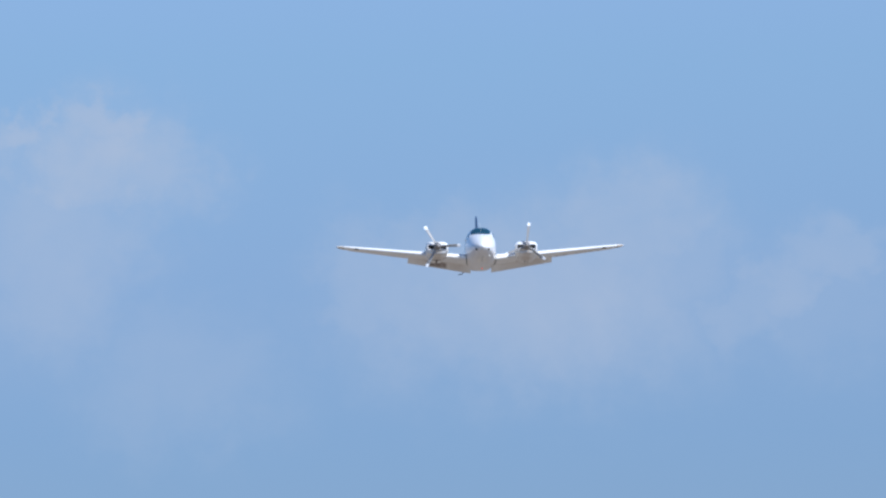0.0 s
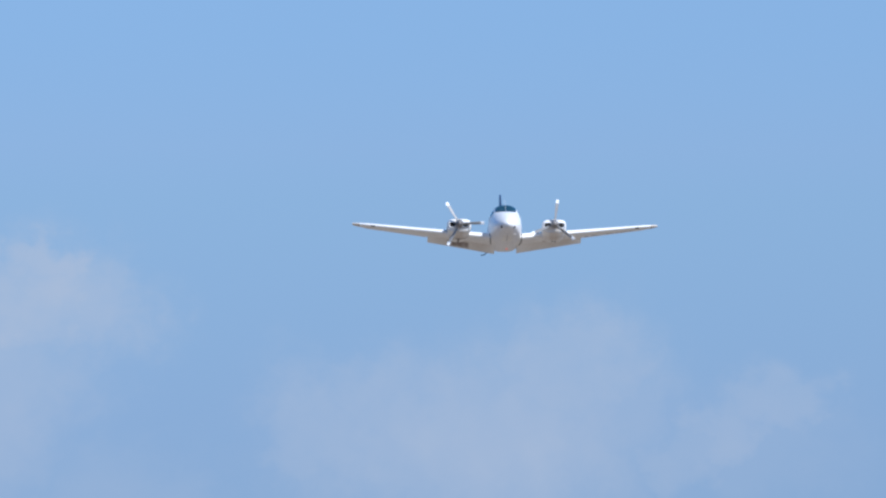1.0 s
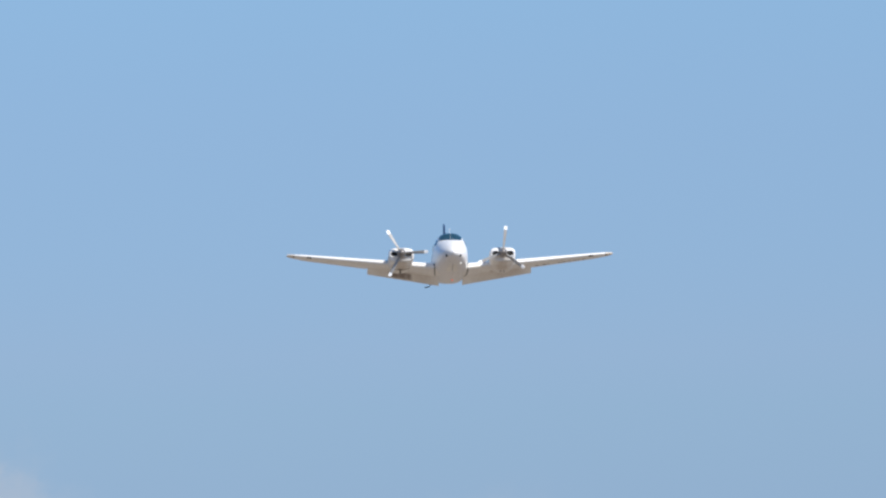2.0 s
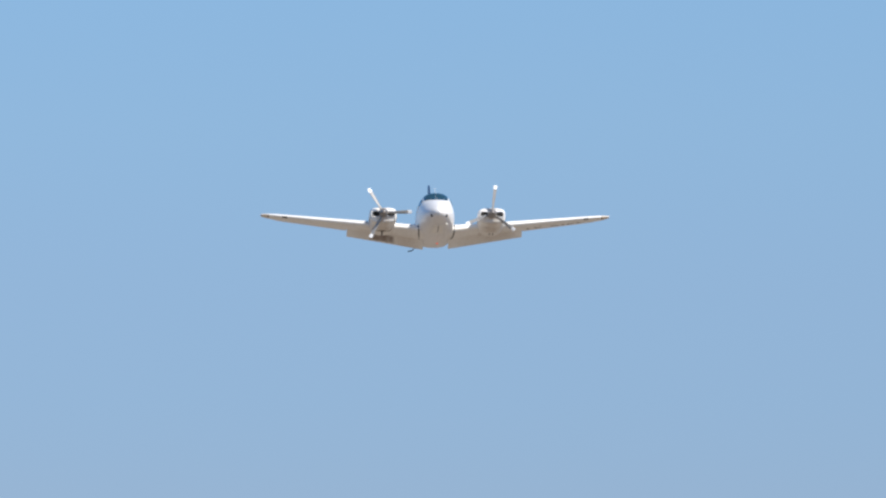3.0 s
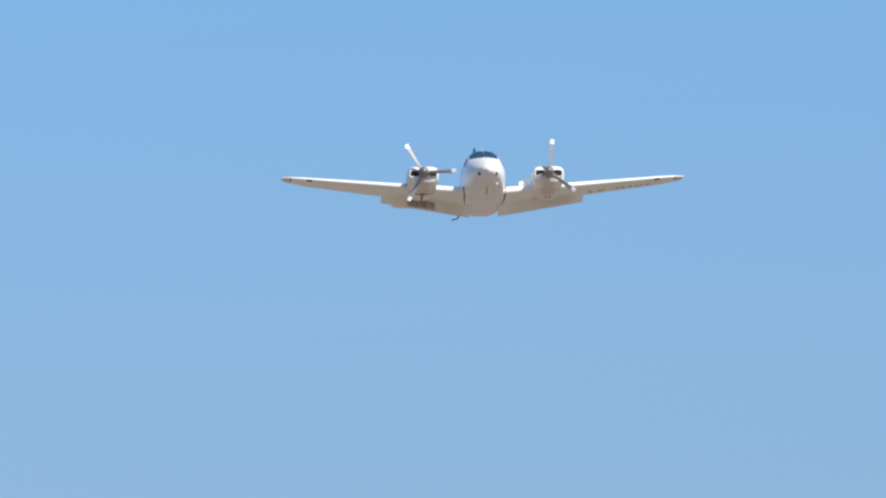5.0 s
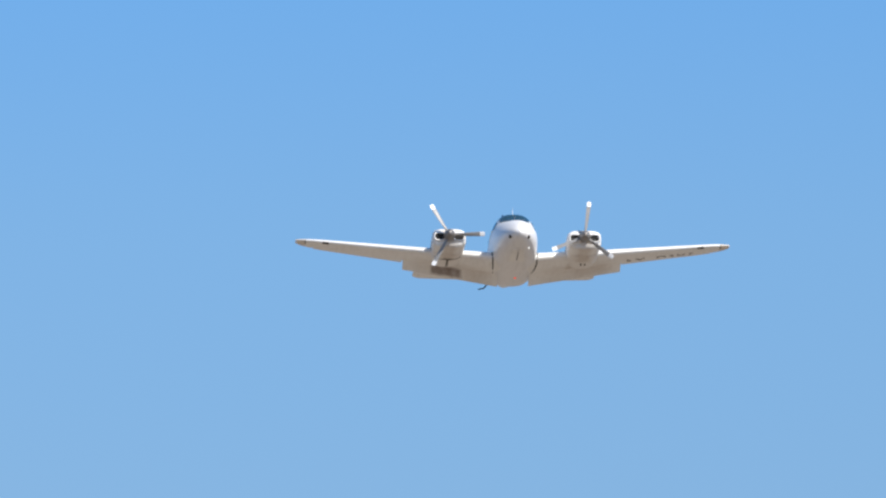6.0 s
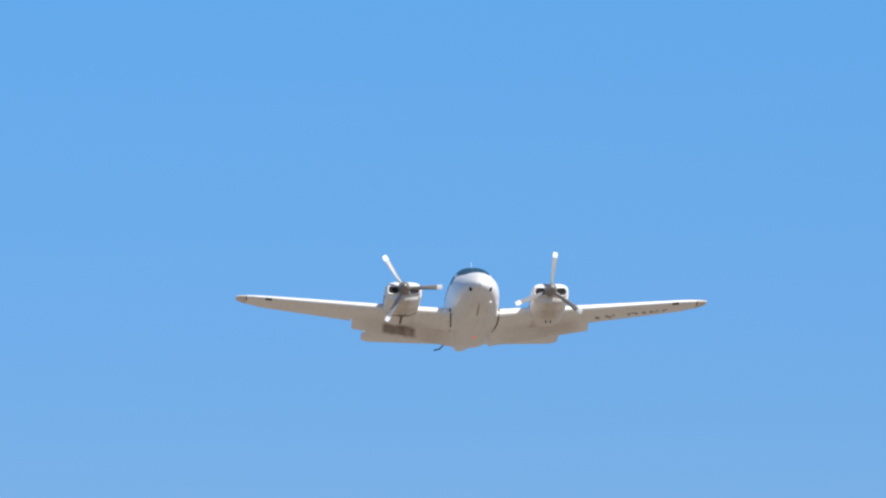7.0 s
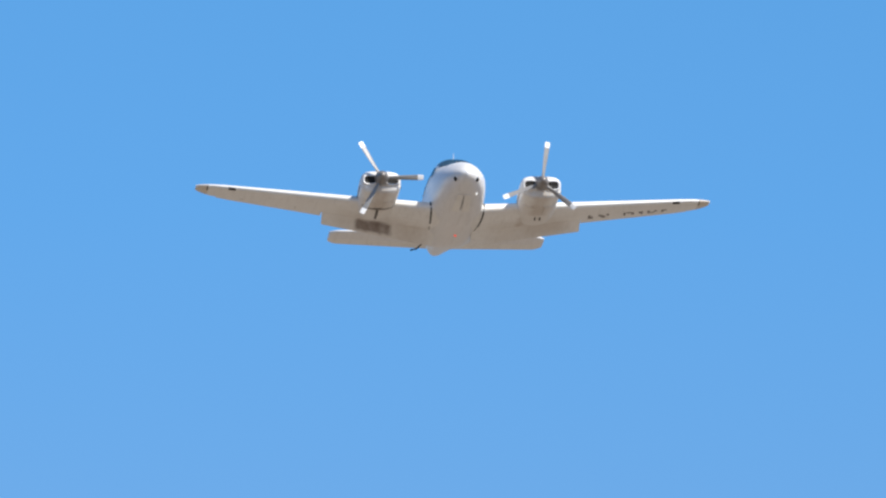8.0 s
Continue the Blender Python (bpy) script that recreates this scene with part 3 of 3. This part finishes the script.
def make_propeller(k, turn):
    """turn: degrees clockwise of the first blade from upright, seen from ahead."""
    hub = Vector((k * 1.787, 1.33, 0.068))
    bm = bmesh.new()
    prof = [(0.0, -0.36), (0.04, -0.35), (0.07, -0.31), (0.105, -0.22), (0.135, -0.11), (0.152, 0.0), (0.156, 0.08), (0.14, 0.11)]
    rings = [[bm.verts.new(hub + Vector((max(r, 0.004) * math.cos(t), y, max(r, 0.004) * math.sin(t)))) for t in [2 * math.pi * j / 28 for j in range(28)]] for r, y in prof]
    for a, b in zip(rings, rings[1:]):
        for j in range(28):
            bm.faces.new((a[j], a[(j + 1) % 28], b[(j + 1) % 28], b[j]))
    bm.faces.new(rings[0])
    bm.faces.new(rings[-1])
    prop = part("propeller", bm, SPIN, plane, "three-bladed propeller with grey spinner")
    for j in range(3):
        m = Matrix.Translation(hub) @ Matrix.Rotation(radians(turn + 120 * j), 4, "Y")
        for name, r0, r1, steps, mat, label in (("blade", 0.10, 0.80, 14, BLADE, "grey propeller blade"), ("blade_tip", 0.80, 0.93, 6, BTIP, "white painted blade tip")):
            b = blade_mesh(r0, r1, steps)
            bmesh.ops.transform(b, matrix=m, verts=b.verts)
            part(name, b, mat, prop, label)


def place_stab(s):
    x = abs(s)
    k = max(0.0, (x - 2.22) / 0.22)
    return (s, 7.20 + 0.11 * x + 0.16 * k * k, 0.07), 1.38 - 0.16 * x - 0.32 * k * k, 2.5, 0.11


def drooped(s, p):
    """The elevators hang a little."""
    h = STAB.at(s, 0.63, 0)
    return h + Matrix.Rotation(radians(-7), 3, "X") @ (p - h)


def place_fin(s):
    k = max(0.0, (s - 1.6) / 0.13)
    return (0, 7.0 + 0.95 * (s - 0.35) + 0.15 * k * k, s), 1.75 - 0.66 * (s - 0.35) - 0.25 * k * k, 0.0, 0.09


STAB = Surface(place_stab, camber=0.0)
FIN = Surface(place_fin, True, 0.0)


def make_tail():
    for k in (-1, 1):
        st = part("tailplane", STAB.solid([k * s for s in spread(0.05, 2.2, 8) + [2.28, 2.34, 2.39, 2.425, 2.44]], 0, 0.62), WHITE, plane, "white horizontal tailplane half")
        part("elevator", STAB.solid([k * s for s in spread(0.12, 2.2, 8) + [2.28, 2.34, 2.39, 2.425, 2.44]], 0.635, 1.0, drooped), CREAM, st)
        part("trim_tab", STAB.patch(k * 0.4, k * 1.5, 0.86, 0.97, -1, 0.003, 4, 2, drooped), CREAM, st)
    fin = part("tail_fin", FIN.solid(spread(0.25, 1.6, 8) + [1.66, 1.70, 1.73], 0, 0.6), NAVY, plane, "dark navy swept tail fin")
    part("rudder", FIN.solid(spread(0.3, 1.6, 8) + [1.66, 1.70, 1.73], 0.615, 1.0), NAVY, fin)


make_fuselage()
for side in (1, -1):
    make_wing(side)
    make_nacelle(side)
make_propeller(1, 7)
make_propeller(-1, -32)
make_tail()
